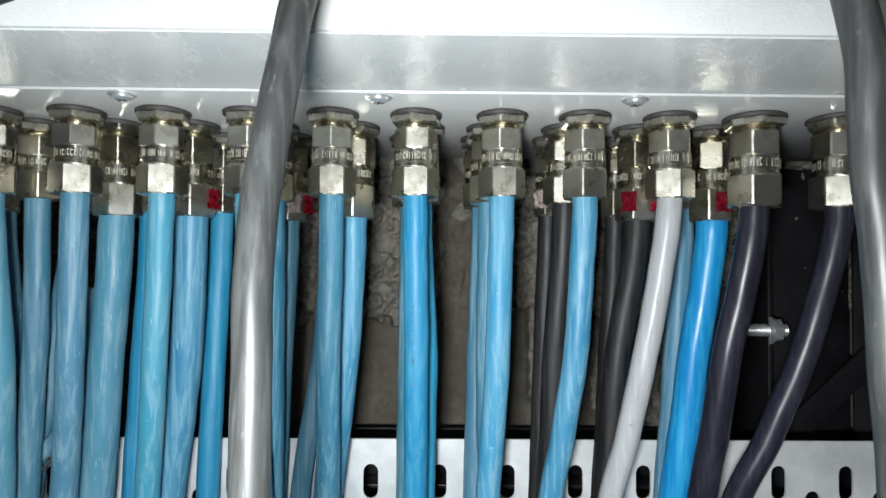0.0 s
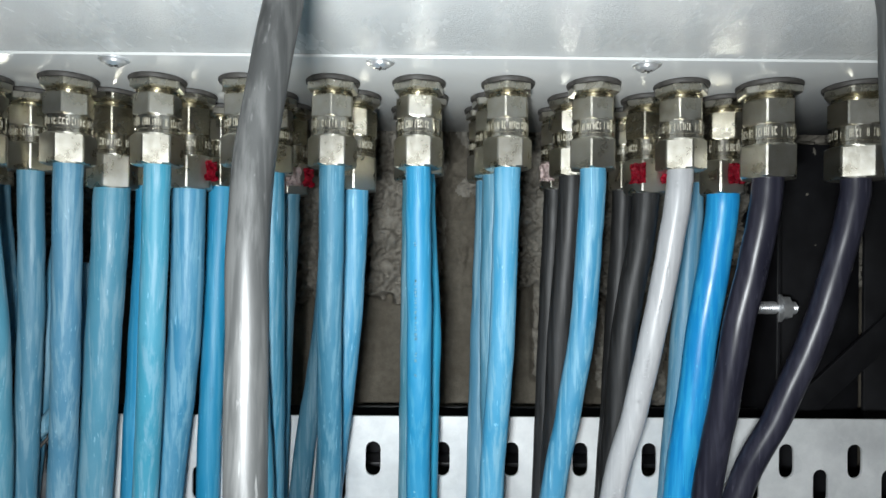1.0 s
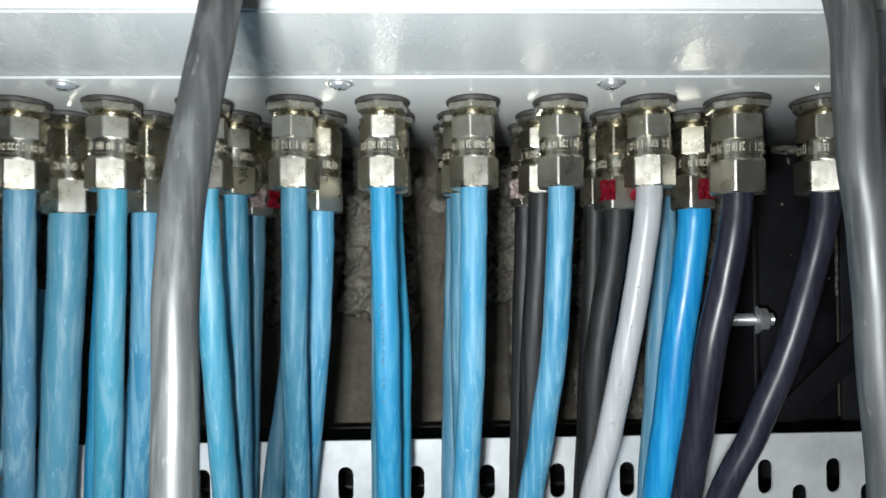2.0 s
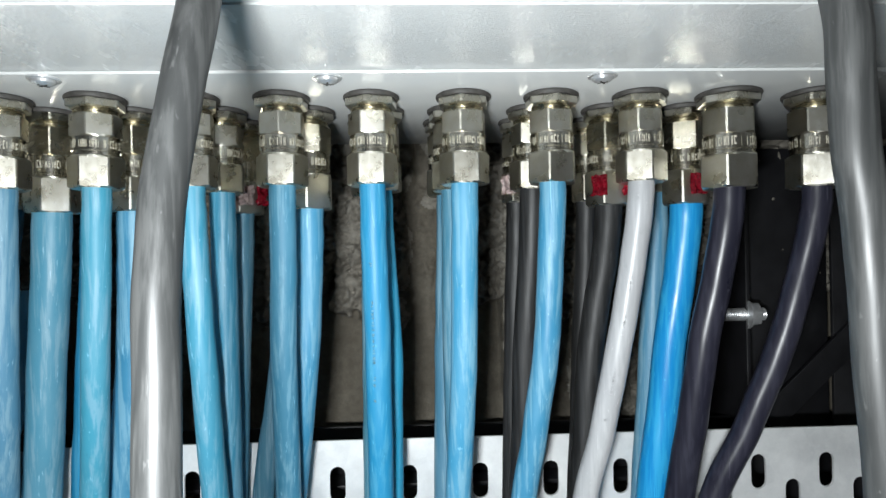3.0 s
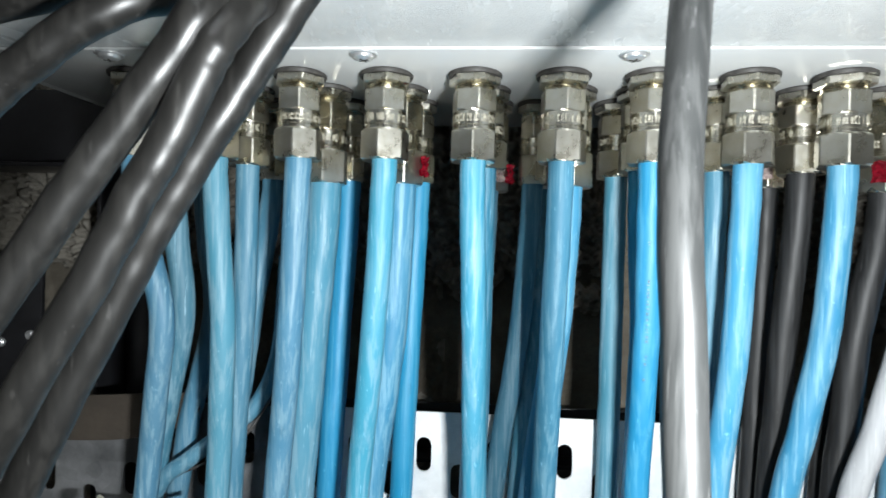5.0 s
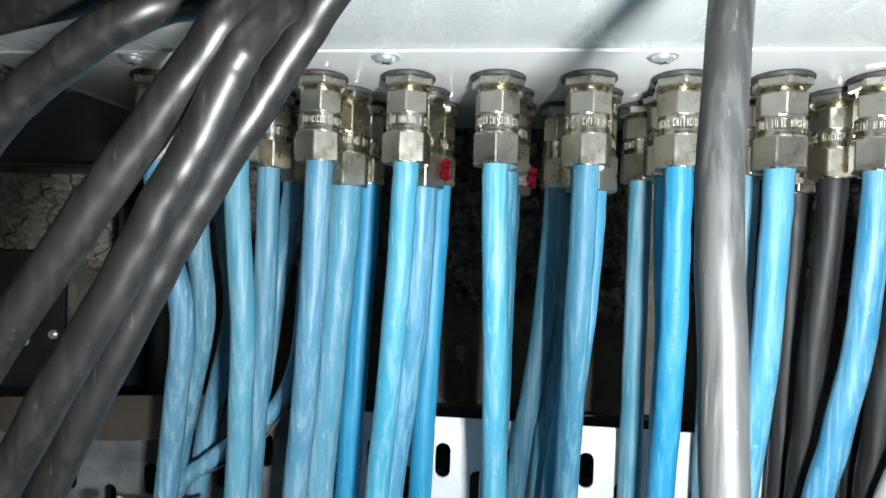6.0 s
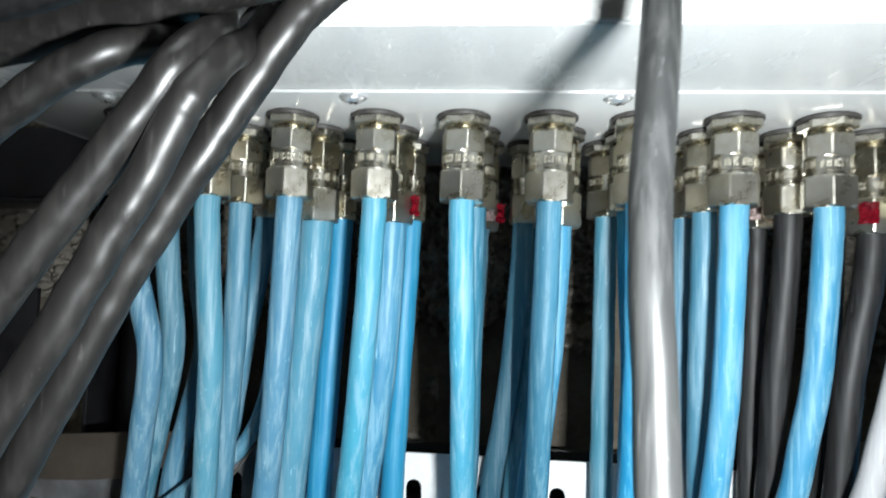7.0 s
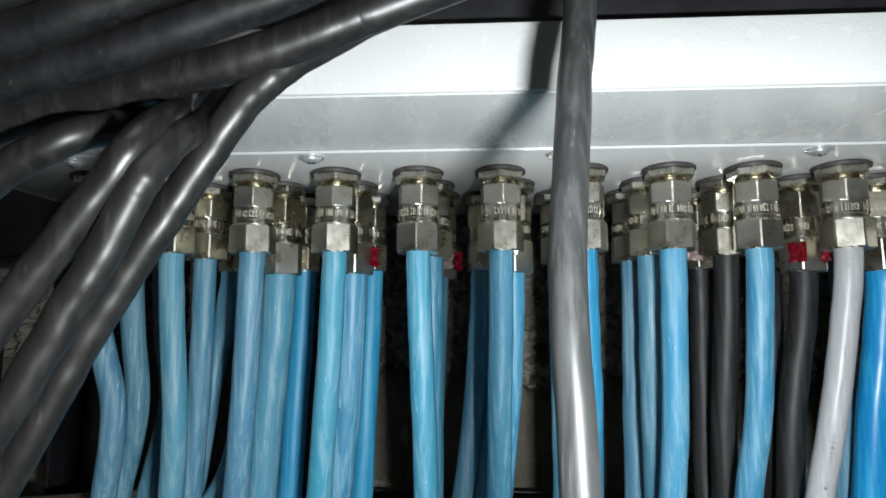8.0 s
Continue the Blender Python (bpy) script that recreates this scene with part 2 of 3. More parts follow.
def sweep(points, radius, sides=20, steps=10, wobble=0.0, seed=0):
    bm = bmesh.new()
    line = curve_points(points, steps)
    side = Vector((1, 0, 0))
    rows = []
    for i, p in enumerate(line):
        d = (line[min(i + 1, len(line) - 1)] - line[max(i - 1, 0)]).normalized()
        side = (side - d * side.dot(d)).normalized()
        up = d.cross(side)
        w = noise.noise_vector(Vector((seed * 3.7, 0, i * 0.23))) * wobble
        rr = radius * (1 + 0.02 * noise.noise(Vector((seed * 1.3, 5, i * 0.4))))
        rows.append([bm.verts.new(p + w + side * rr * math.cos(2 * math.pi * k / sides) + up * rr * math.sin(2 * math.pi * k / sides)) for k in range(sides)])
    for a, b in zip(rows, rows[1:]):
        for k in range(sides):
            bm.faces.new((a[k], a[(k + 1) % sides], b[(k + 1) % sides], b[k]))
    bm.faces.new(rows[0])
    bm.faces.new(rows[-1])
    return bm


# ---- room shell ----
BACK, PLATE_Z, UNDER_Z, LIP_Y = 0.615, 1.0870, 1.0890, 0.253


def rough_wall():
    """Cement wall behind the cables: broken lumps of mortar above, trowelled smooth below."""
    x0, x1, z0, z1, nx, nz = -0.80, 0.62, 0.70, 1.16, 840, 272
    verts, mass = [], []
    for j in range(nz + 1):
        for i in range(nx + 1):
            x, z = x0 + (x1 - x0) * i / nx, z0 + (z1 - z0) * j / nz
            q = Vector((x, z, 0.3))
            edge = 0.942 + 0.040 * noise.noise(q * 9) + 0.03 * noise.noise(q * 31) + 0.022 * noise.noise(q * 90)
            m = min(1, max(0, (z - edge) / 0.012))
            calm = math.exp(-((x - 0.022 - 0.012 * noise.noise(q * 14) - 0.010 * noise.noise(q * 60)) / 0.024) ** 4)
            run = min(1, max(0, (noise.noise(Vector((x * 24 + 4.0, z * 2.0, 2.0))) - 0.12) * 9))
            m = max(m * (1 - 0.92 * calm), 0.75 * run * min(1, max(0, 0.6 + 1.2 * noise.noise(q * 26))))
            h = 0.0014 * noise.noise(q * 45)
            if m > 0.01:
                lump = noise.fractal(Vector((x * 85, z * 75, 1.7)), 0.85, 2.1, 5)
                gap, seat = noise.voronoi(Vector((x * 62, z * 54, 0.4)) + 0.8 * noise.noise_vector(q * 60) + 0.4 * noise.noise_vector(q * 150))
                crack = min(1, (gap[1] - gap[0]) * 5.0)
                h += m * (0.026 + 0.010 * lump + 0.010 * noise.noise(seat[0] * 3.7) + 0.013 * (crack ** 0.6 - 1))
            verts.append((x, BACK - h, z))
            mass.append(m)
    w = nx + 1
    faces = [(j * w + i, j * w + i + 1, (j + 1) * w + i + 1, (j + 1) * w + i) for j in range(nz) for i in range(nx)]
    me = bpy.data.meshes.new("wall_render")
    me.from_pydata(verts, [], faces)
    me.materials.append(MORTAR)
    me.materials.append(MORTAR_RAGGED)
    for poly, f in zip(me.polygons, faces):
        poly.use_smooth = True
        poly.material_index = 1 if mass[f[0]] > 0.35 else 0
    return tagged(new("wall_render", me), "ragged grey-brown cement render on the wall behind the cables", "wall", kind="structure")


rough_wall()
tagged(finish("wall_north", box((-1.6, BACK + 0.004, 0), (1.6, BACK + 0.15, 2.6)), PLASTER), "grey plastered wall behind the panel", "wall", kind="structure")
tagged(finish("wall_south", box((-1.6, -2.15, 0), (1.6, -2.0, 2.6)), PLASTER), "grey plastered wall facing the panel", "wall", kind="structure")
tagged(finish("wall_east", box((1.6, -2.15, 0), (1.75, BACK + 0.15, 2.6)), PLASTER), "grey plastered side wall", "wall", kind="structure")
tagged(finish("wall_west", box((-1.75, -2.15, 0), (-1.6, BACK + 0.15, 2.6)), PLASTER), "grey plastered side wall", "wall", kind="structure")
tagged(finish("floor", box((-1.75, -2.15, -0.1), (1.75, BACK + 0.15, 0)), CONCRETE), "bare grey concrete floor", "floor", kind="structure")
tagged(finish("ceiling", box((-1.75, -2.15, 2.6), (1.75, BACK + 0.15, 2.7)), PLASTER), "grey plaster ceiling", "ceiling", kind="structure")


# unseen lamp, added to lift the dark gaps and the nickel's reflections
def ceiling_light():
    root = tagged(new("ceiling_light"), "added fill light on the ceiling behind the viewer", "ceiling light")
    part("housing", box((-0.62, -1.10, 2.56), (0.62, -0.88, 2.60), 0.004), WHITE, root)
    m, nt, p, n, l = material("fill_diffuser")
    p.inputs["Emission Color"].default_value = (0.92, 0.97, 1.0, 1)
    p.inputs["Emission Strength"].default_value = 11.0
    part("diffuser", box((-0.60, -1.08, 2.545), (0.60, -0.90, 2.56), 0.003), m, root, "glowing white diffuser of the added lamp")


ceiling_light()


# ---- enclosure ----
def screw(parent, x, y, turn):
    bm = bmesh.new()
    rings = [(0.0, 0.0078, 0), (-0.0010, 0.0078, 0), (-0.0012, 0.0062, 0), (-0.0026, 0.0055, 0), (-0.0036, 0.0038, 0), (-0.0039, 0.0022, 0)]
    stack(bm, rings)
    for v in bm.verts:
        v.co += Vector((x, y, PLATE_Z))
    s = part("screw", bm, ZINC, parent, "zinc pan-head screw with washer")
    # black bars draw the shade of the cross recess; none is cut
    slot = bmesh.new()
    for a in (turn, turn + math.pi / 2):
        b = box((-0.0030, -0.0005, -0.0041), (0.0030, 0.0005, -0.0032))
        b.transform(Matrix.Translation((x, y, PLATE_Z)) @ Matrix.Rotation(a, 4, "Z"))
        me = bpy.data.meshes.new("tmp")
        b.to_mesh(me)
        b.free()
        slot.from_mesh(me)
        bpy.data.meshes.remove(me)
    part("recess_shade", slot, RUBBER, s, smooth=False)


def enclosure():
    root = tagged(new("control_panel"), "white powder-coated steel control panel with a bolted gland plate", "control panel")
    x0, x1 = -0.433, 0.56
    part("bottom_panel", box((x0, LIP_Y + 0.004, UNDER_Z), (x1, 0.545, UNDER_Z + 0.002)), WHITE, root)
    bm = box((x0, LIP_Y, UNDER_Z), (x1, LIP_Y + 0.0034, 1.1215), 0.0016)
    part("front_lip", bm, WHITE, root, "white folded front lip")
    part("lip_return", box((x0, LIP_Y + 0.0034, 1.1190), (x1, LIP_Y + 0.020, 1.1210), 0.0006), WHITE, root)
    plate = part("gland_plate", box((x0 + 0.012, 0.3370, PLATE_Z), (x1 - 0.012, 0.538, UNDER_Z - 0.0002), 0.0005), WHITE_GLOSS, root, "glossy white gland plate on the underside")
    for k, x in enumerate((-0.3325, -0.1830, -0.0345, 0.1150, 0.265, 0.415)):
        screw(plate, x, 0.3440, 0.4 + 0.7 * k)
    # black stands in for the dark void above the lip, not for known paint
    part("body", box((x0, LIP_Y + 0.022, 1.1225), (x1, 0.545, 1.85), 0.002), BLACK_STEEL, root, "cabinet body in black, standing in for the dark void above the lip")
    return root


enclosure()


# ---- cable glands ----
def engraving(parent, radius, z, height, turn):
    """Worn marking round the collar, as plain upright bars."""
    bm = bmesh.new()
    rnd = random.Random(int(turn * 1000) + 5)
    a = 0.0
    while a < 2 * math.pi - 0.12:
        w = rnd.uniform(0.035, 0.11)
        if rnd.random() < 0.80:
            zl = z - height * rnd.uniform(0.42, 0.5)
            zh = z + height * rnd.uniform(0.3, 0.5)
            style = rnd.randrange(3)
            spans = [(a, a + w * 0.35, zl, zh)]
            if style == 0:
                spans += [(a + w * 0.65, a + w, zl, zh), (a + w * 0.35, a + w * 0.65, z - height * 0.08, z + height * 0.08)]
            elif style == 1:
                spans += [(a + w * 0.35, a + w, zh - height * 0.2, zh), (a + w * 0.35, a + w, zl, zl + height * 0.2)]
            for s0, s1, b0, b1 in spans:
                n = 3
                cols = []
                for k in range(n + 1):
                    t = s0 + (s1 - s0) * k / n
                    cols.append([bm.verts.new(((radius + d) * math.cos(t), (radius + d) * math.sin(t), zz)) for d in (0.0, 0.00014) for zz in (b0, b1)])
                for c0, c1 in zip(cols, cols[1:]):
                    bm.faces.new((c0[2], c1[2], c1[3], c0[3]))
                    bm.faces.new((c0[1], c0[3], c1[3], c1[1]))
                    bm.faces.new((c0[0], c1[0], c1[2], c0[2]))
        a += w + rnd.uniform(0.03, 0.06)
    tagged(part("engraving", bm, INK, parent, "pale worn marking", smooth=False), kind="stuff")


def gland(kind, turn, nut_turn):
    """A gland hanging from its plate: washer, flange nut, neck, hex body, collar, clamping nut. Origin at the plate."""
    g = new("cable_gland")
    s, drop = {"standard": (1.0, 0.0545), "long": (1.04, 0.0657), "large": (1.15, 0.0590), "small": (0.74, 0.0600)}[kind]
    k = drop / 0.0565
    mm = 0.001
    part("washer", stack(bmesh.new(), [(0, 15.6 * mm * s, 0), (-0.9 * mm, 16.7 * mm * s, 0), (-2.0 * mm, 16.7 * mm * s, 0), (-3.0 * mm, 16.2 * mm * s, 0)]), RUBBER, g, "black sealing washer")
    part("flange_nut", stack(bmesh.new(), [(-3.0 * mm, 15.6 * mm * s, 6), (-3.3 * mm, 16.3 * mm * s, 6), (-7.2 * mm, 16.3 * mm * s, 6), (-8.0 * mm, 14.2 * mm * s, 6)], nut_turn + 0.35), SATIN, g, smooth=False)
    part("neck", stack(bmesh.new(), [(-7.9 * mm, 11.4 * mm * s, 0), (-8.6 * mm, 12.2 * mm * s, 0), (-9.3 * mm, 11.4 * mm * s, 0), (-10.0 * mm, 12.2 * mm * s, 0), (-10.9 * mm, 11.4 * mm * s, 0)]), NICKEL_DULL, g, "threaded neck")
    z1, z2, z3 = -10.8 * mm, -25.5 * mm * k, -37.0 * mm * k
    part("hex_body", stack(bmesh.new(), [(z1, 11.8 * mm * s, 0), (z1 - 0.9 * mm, 14.2 * mm * s, 6), (z2 + 0.9 * mm, 14.2 * mm * s, 6), (z2, 12.4 * mm * s, 0)], turn), NICKEL_DULL if kind == "long" else SATIN, g, smooth=False)
    collar = part("collar", stack(bmesh.new(), [(z2, 12.2 * mm * s, 0), (z2 - 0.4 * mm, 13.1 * mm * s, 0), (z3 + 2.6 * mm, 13.1 * mm * s, 0), (z3 + 2.2 * mm, 12.5 * mm * s, 0), (z3 + 0.9 * mm, 12.5 * mm * s, 0), (z3 + 0.6 * mm, 13.4 * mm * s, 0), (z3, 13.4 * mm * s, 0)]), NICKEL, g)
    engraving(collar, 13.12 * mm * s, (z2 + z3) / 2 + 1.0 * mm, 5.0 * mm * s, turn * 3 + nut_turn)
    part("clamping_nut", stack(bmesh.new(), [(z3, 13.4 * mm * s, 0), (z3 - 1.3 * mm, 15.4 * mm * s, 6), (-drop + 1.0 * mm, 15.4 * mm * s, 6), (-drop, 13.4 * mm * s, 0), (-drop + 0.6 * mm, 9.2 * mm * s, 0)], nut_turn), SATIN, g, smooth=False)
    return g


GLANDS = {}
GLAND_LABEL = {
    "standard": "nickel-plated brass cable gland with black sealing washer",
    "long": "long tarnished nickel-plated cable gland in the second row",
    "large": "large nickel-plated brass cable gland holding a dark cable",
    "small": "small nickel-plated cable gland in the rear row",
}
DROP = {"standard": 0.0545, "long": 0.0657, "large": 0.0590, "small": 0.0600}


def put_gland(kind, x, y, turn, nut_turn):
    at = pose(x, y, PLATE_Z, 0, 0, -math.degrees(math.atan((x + 0.03) / 0.39)))
    key = (kind, turn, nut_turn)
    if key not in GLANDS:
        GLANDS[key] = tagged(gland(kind, turn, nut_turn), GLAND_LABEL[kind], "cable gland", "cable glands on the plate")
        GLANDS[key].matrix_basis = at
        return GLANDS[key]
    return copy_thing(GLANDS[key], at)


def tag_patch(parent, mat, x, z, width, height, radius):
    """A crumpled foil tag wrapped over the front of a clamping nut."""
    bm = bmesh.new()
    nx, nz = 8, 8
    grid = []
    for j in range(nz + 1):
        row = []
        for i in range(nx + 1):
            u, v = i / nx - 0.5, j / nz - 0.5
            a = -math.pi / 2 + x + u * width / radius
            r = radius + 0.0010 + 0.0036 * noise.noise(Vector((u * 5 + x * 9, v * 5, 3.3)))
            row.append(bm.verts.new((r * math.cos(a), r * math.sin(a), z + v * height + 0.0008 * noise.noise(Vector((u * 4, 9, 1))))))
        grid.append(row)
    for a, b in zip(grid, grid[1:]):
        for k in range(nx):
            bm.faces.new((a[k], a[k + 1], b[k + 1], b[k]))
    bmesh.ops.solidify(bm, geom=bm.faces[:], thickness=0.0004)
    return part("foil_tag", bm, mat, parent, "crumpled red foil tag" if mat is RED else "pale foil tag")


CABLE_LABEL = {
    "blue": ("sky-blue sheathed instrument cable hanging from its gland", BLUE),
    "deep": ("deep blue cable with small white printing", BLUE_DEEP),
    "dull": ("faded teal-blue cable with pale rub marks", BLUE_DULL),
    "vivid": ("bright vivid blue cable behind the dark ones", BLUE_VIVID),
    "black": ("matt black cable hanging from a rear gland", LIGHTER_BLACK_PVC),
    "indigo": ("glossy blue-black cable bending towards the tray", INDIGO_PVC),
    "grey": ("light grey cable with worn embossed marking", GREY_PVC),
}


def printing(parent, points, radius, seed, mat):
    """Worn lengthwise marking on the sheath, as plain small bars."""
    rnd = random.Random(seed)
    line = [p for p in curve_points(points, 60) if 0.79 < p.z < 0.99]
    bm = bmesh.new()
    around = -math.pi / 2 - 0.25
    i = 4
    while i < len(line) - 8:
        if rnd.random() < 0.22:
            i += rnd.randrange(6, 16)
            continue
        n = rnd.choice((1, 1, 2))
        up = (line[i] - line[i + n]).normalized()
        side = Vector((1, 0, 0))
        rows = []
        for p in (line[i], line[i + n]):
            row = []
            for k in range(4):
                a = around + (k / 3 - 0.5) * rnd.choice((0.10, 0.20, 0.22))
                row.append(bm.verts.new(p + (radius * 1.016) * Vector((math.cos(a), math.sin(a), 0))))
            rows.append(row)
        for k in range(3):
            bm.faces.new((rows[0][k], rows[0][k + 1], rows[1][k + 1], rows[1][k]))
        i += n + rnd.choice((1, 2, 2))
    bmesh.ops.solidify(bm, geom=bm.faces[:], thickness=0.0001)
    tagged(part("printing", bm, mat, parent, "worn printed marking"), kind="stuff")


def hanging_cable(x, y, z_top, dm, db, radius, look_kind, ym, yb, seed):
    xm, xb = x + dm, x + db
    zm, zb = 0.93, 0.825
    top = z_top + 0.012
    pts = [(x, y, top), (x + 0.06 * dm, y, z_top - 0.012), (x + 0.40 * dm, y + 0.4 * (ym - y), 0.5 * (z_top + zm)), (xm, ym, zm), (x + dm + 0.46 * (db - dm), 0.5 * (ym + yb), 0.5 * (zm + zb)), (xb, yb, zb)]
    s = (xb - xm)
    pts += [(xb + 0.7 * s, yb + 0.004, zb - 0.11), (xb + 1.0 * s, yb + 0.004, zb - 0.30), (xb + 1.0 * s, yb + 0.004, 0.10), (xb + 1.0 * s, yb + 0.004, 0.004)]
    label, mat = CABLE_LABEL[look_kind]
    ob = finish("cable", sweep(pts, radius, 20, 9, 0.0005, seed), mat)
    tagged(ob, label, "cable", "cables below the glands")
    if look_kind in ("grey", "deep") and y < 0.4:
        printing(ob, pts, radius, seed, FADED if look_kind == "grey" else PALE_BLUE)
    return ob


# x at the gland, turn of the hex body, turn of the clamping nut, x half-way down, x at the tray, radius in mm
ROW_1 = [
    (-0.3405, 0.52, 0.10, -0.3221, -0.3370, 7.9, "dull", "standard"), (-0.2860, 0.10, 0.52, -0.2807, -0.2880, 8.0, "dull", "standard"),
    (-0.2317, 0.35, 0.10, -0.2359, -0.2470, 8.3, "dull", "standard"), (-0.1766, 0.25, 0.02, -0.1820, -0.1918, 8.0, "blue", "standard"),
    (-0.1215, 0.52, 0.30, -0.1182, -0.1158, 8.0, "blue", "standard"), (-0.0677, 0.52, 0.05, -0.0700, -0.0716, 7.9, "blue", "standard"),
    (-0.0142, 0.14, 0.08, -0.0128, -0.0133, 7.9, "deep", "standard"), (0.0414, 0.50, 0.20, 0.0398, 0.0350, 8.2, "blue", "standard"),
    (0.0950, 0.50, 0.52, 0.0905, 0.0761, 8.1, "blue", "standard"), (0.1500, 0.52, 0.00, 0.1355, 0.1160, 7.9, "grey", "standard"),
    (0.2050, 0.52, 0.52, 0.1891, 0.1775, 9.2, "indigo", "large"), (0.2605, 0.30, 0.10, 0.2386, 0.1990, 8.4, "indigo", "large"),
]
ROW_2 = [
    (-0.3337, 0.52, 0.10, -0.3261, -0.3457, 8.2, "dull", "standard"), (-0.2792, 0.52, 0.52, -0.2816, -0.2893, 8.0, "dull", "standard"),
    (-0.2240, 0.52, 0.20, -0.2311, -0.2400, 11.4, "dull", "long"), (-0.1715, 0.52, 0.45, -0.1755, -0.1885, 10.8, "blue", "long"),
    (-0.1150, 0.30, 0.52, -0.1152, -0.1165, 8.2, "blue", "standard"), (-0.0585, 0.10, 0.52, -0.0630, -0.0750, 9.3, "blue", "long"),
    (-0.0120, 0.52, 0.45, -0.0070, -0.0080, 8.0, "deep", "standard"), (0.0365, 0.52, 0.52, 0.0356, 0.0385, 8.0, "dull", "standard"),
    (0.0895, 0.10, 0.10, 0.0838, 0.0802, 8.4, "black", "standard"), (0.1410, 0.52, 0.45, 0.1285, 0.1221, 8.8, "black", "long"),
    (0.1935, 0.10, 0.52, 0.1830, 0.1711, 10.6, "vivid", "long"),
]
ROW_3 = [
    (-0.3290, 0.52, 0.45, -0.3180, -0.3380, 8.0, "dull", "small"),
    (-0.2746, 0.52, 0.45, -0.2875, -0.3010, 8.0, "dull", "small"), (-0.2161, 0.30, 0.52, -0.2202, -0.2246, 9.0, "deep", "small"),
    (-0.1634, 0.52, 0.52, -0.1670, -0.1701, 8.4, "deep", "small"), (-0.1125, 0.52, 0.45, -0.1161, -0.1190, 8.0, "dull", "long"),
    (-0.0799, 0.30, 0.52, -0.0861, -0.1002, 7.6, "dull", "small"),
    (-0.0205, 0.52, 0.45, -0.0210, -0.0215, 8.0, "dull", "standard"), (0.0338, 0.45, 0.52, 0.0306, 0.0284, 7.4, "dull", "standard"),
    (0.0844, 0.52, 0.45, 0.0811, 0.0777, 7.6, "black", "small"), (0.1361, 0.30, 0.52, 0.1310, 0.1255, 7.6, "black", "small"),
    (0.1885, 0.52, 0.45, 0.1815, 0.1733, 8.0, "dull", "standard"),
]
ROW_4 = [(-0.0720, 0.30, 0.45, -0.0760, -0.0835, 7.4, "dull", "small")]
seed = 0
tag_side = {-0.1715: 0.95, 0.1410: -0.25, 0.1935: 0.58, 0.0844: -0.3, -0.1125: 0.20}
tag_pale = (0.0844, -0.1125)
for rows, y, ym, yb in ((ROW_1, 0.382, 0.388, 0.402), (ROW_2, 0.4175, 0.422, 0.4285), (ROW_3, 0.453, 0.4525, 0.4515), (ROW_4, 0.488, 0.466, 0.4530)):
    for x, turn, nut_turn, xm, xb, millimetres, look_kind, kind in rows:
        seed += 1
        g = put_gland(kind, x, y, turn, nut_turn)
        hanging_cable(x, y, PLATE_Z - DROP[kind], xm - x, xb - x, millimetres * 0.001, look_kind, ym, yb, seed)
        if x in tag_side:
            tag_patch(g, PALE_TAG if x in tag_pale else RED, tag_side[x], -DROP[kind] + 0.0125, 0.0105, 0.0135, 0.0168 if kind != "small" else 0.0123)


# ---- loose cables in front ----
def loose_cable(name_label, points, radius, mat, seed):
    ob = finish("loose_cable", sweep(points, radius, 24, 12, 0.0004, seed), mat)
    return tagged(ob, name_label, "cable", "loose cables before the panel")


loose_cable("thick dark grey cable hanging straight before the panel",
            [(-0.038, 0.262, 1.30), (-0.042, 0.225, 1.17), (-0.0455, 0.213, 1.105), (-0.0505, 0.203, 1.065), (-0.0565, 0.190, 1.000), (-0.0555, 0.184, 0.935), (-0.054, 0.180, 0.86), (-0.054, 0.185, 0.70), (-0.054, 0.215, 0.45), (-0.05, 0.22, 0.006)], 0.0062, DARK_GREY_PVC, 51)
loose_cable("dark grey cable hanging near the end of the panel",
            [(0.128, 0.262, 1.30), (0.133, 0.215, 1.15), (0.1365, 0.192, 1.068), (0.1385, 0.190, 1.024), (0.143, 0.190, 0.972), (0.150, 0.195, 0.85), (0.152, 0.22, 0.50), (0.15, 0.22, 0.006)], 0.0062, DARK_GREY_PVC, 52)


loose_cable("charcoal cable slanting down before the glands",
            [(0.09, 0.235, 1.29), (0.01, 0.208, 1.152), (-0.051, 0.204, 1.124), (-0.115, 0.204, 1.100), (-0.150, 0.206, 1.091), (-0.183, 0.208, 1.083), (-0.192, 0.203, 1.070), (-0.186, 0.190, 1.058), (-0.179, 0.168, 1.046), (-0.181, 0.158, 1.036), (-0.190, 0.157, 1.022), (-0.203, 0.157, 1.004), (-0.216, 0.157, 0.986), (-0.236, 0.157, 0.957), (-0.266, 0.158, 0.912), (-0.310, 0.160, 0.845), (-0.37, 0.175, 0.70), (-0.42, 0.19, 0.45), (-0.43, 0.20, 0.006)], 0.0051, CHARCOAL_PVC, 61)
loose_cable("charcoal cable slanting down among others",
            [(0.09, 0.245, 1.28), (0.012, 0.222, 1.163), (-0.049, 0.218, 1.135), (-0.117, 0.217, 1.109), (-0.155, 0.217, 1.095), (-0.173, 0.214, 1.082), (-0.177, 0.205, 1.068), (-0.176, 0.190, 1.054), (-0.174, 0.168, 1.041), (-0.177, 0.159, 1.029), (-0.181, 0.158, 1.020), (-0.190, 0.158, 1.002), (-0.198, 0.158, 0.988), (-0.208, 0.158, 0.969), (-0.223, 0.158, 0.944), (-0.245, 0.160, 0.905), (-0.275, 0.163, 0.845), (-0.33, 0.175, 0.70), (-0.37, 0.19, 0.45), (-0.38, 0.20, 0.006)], 0.0050, CHARCOAL_PVC, 62)
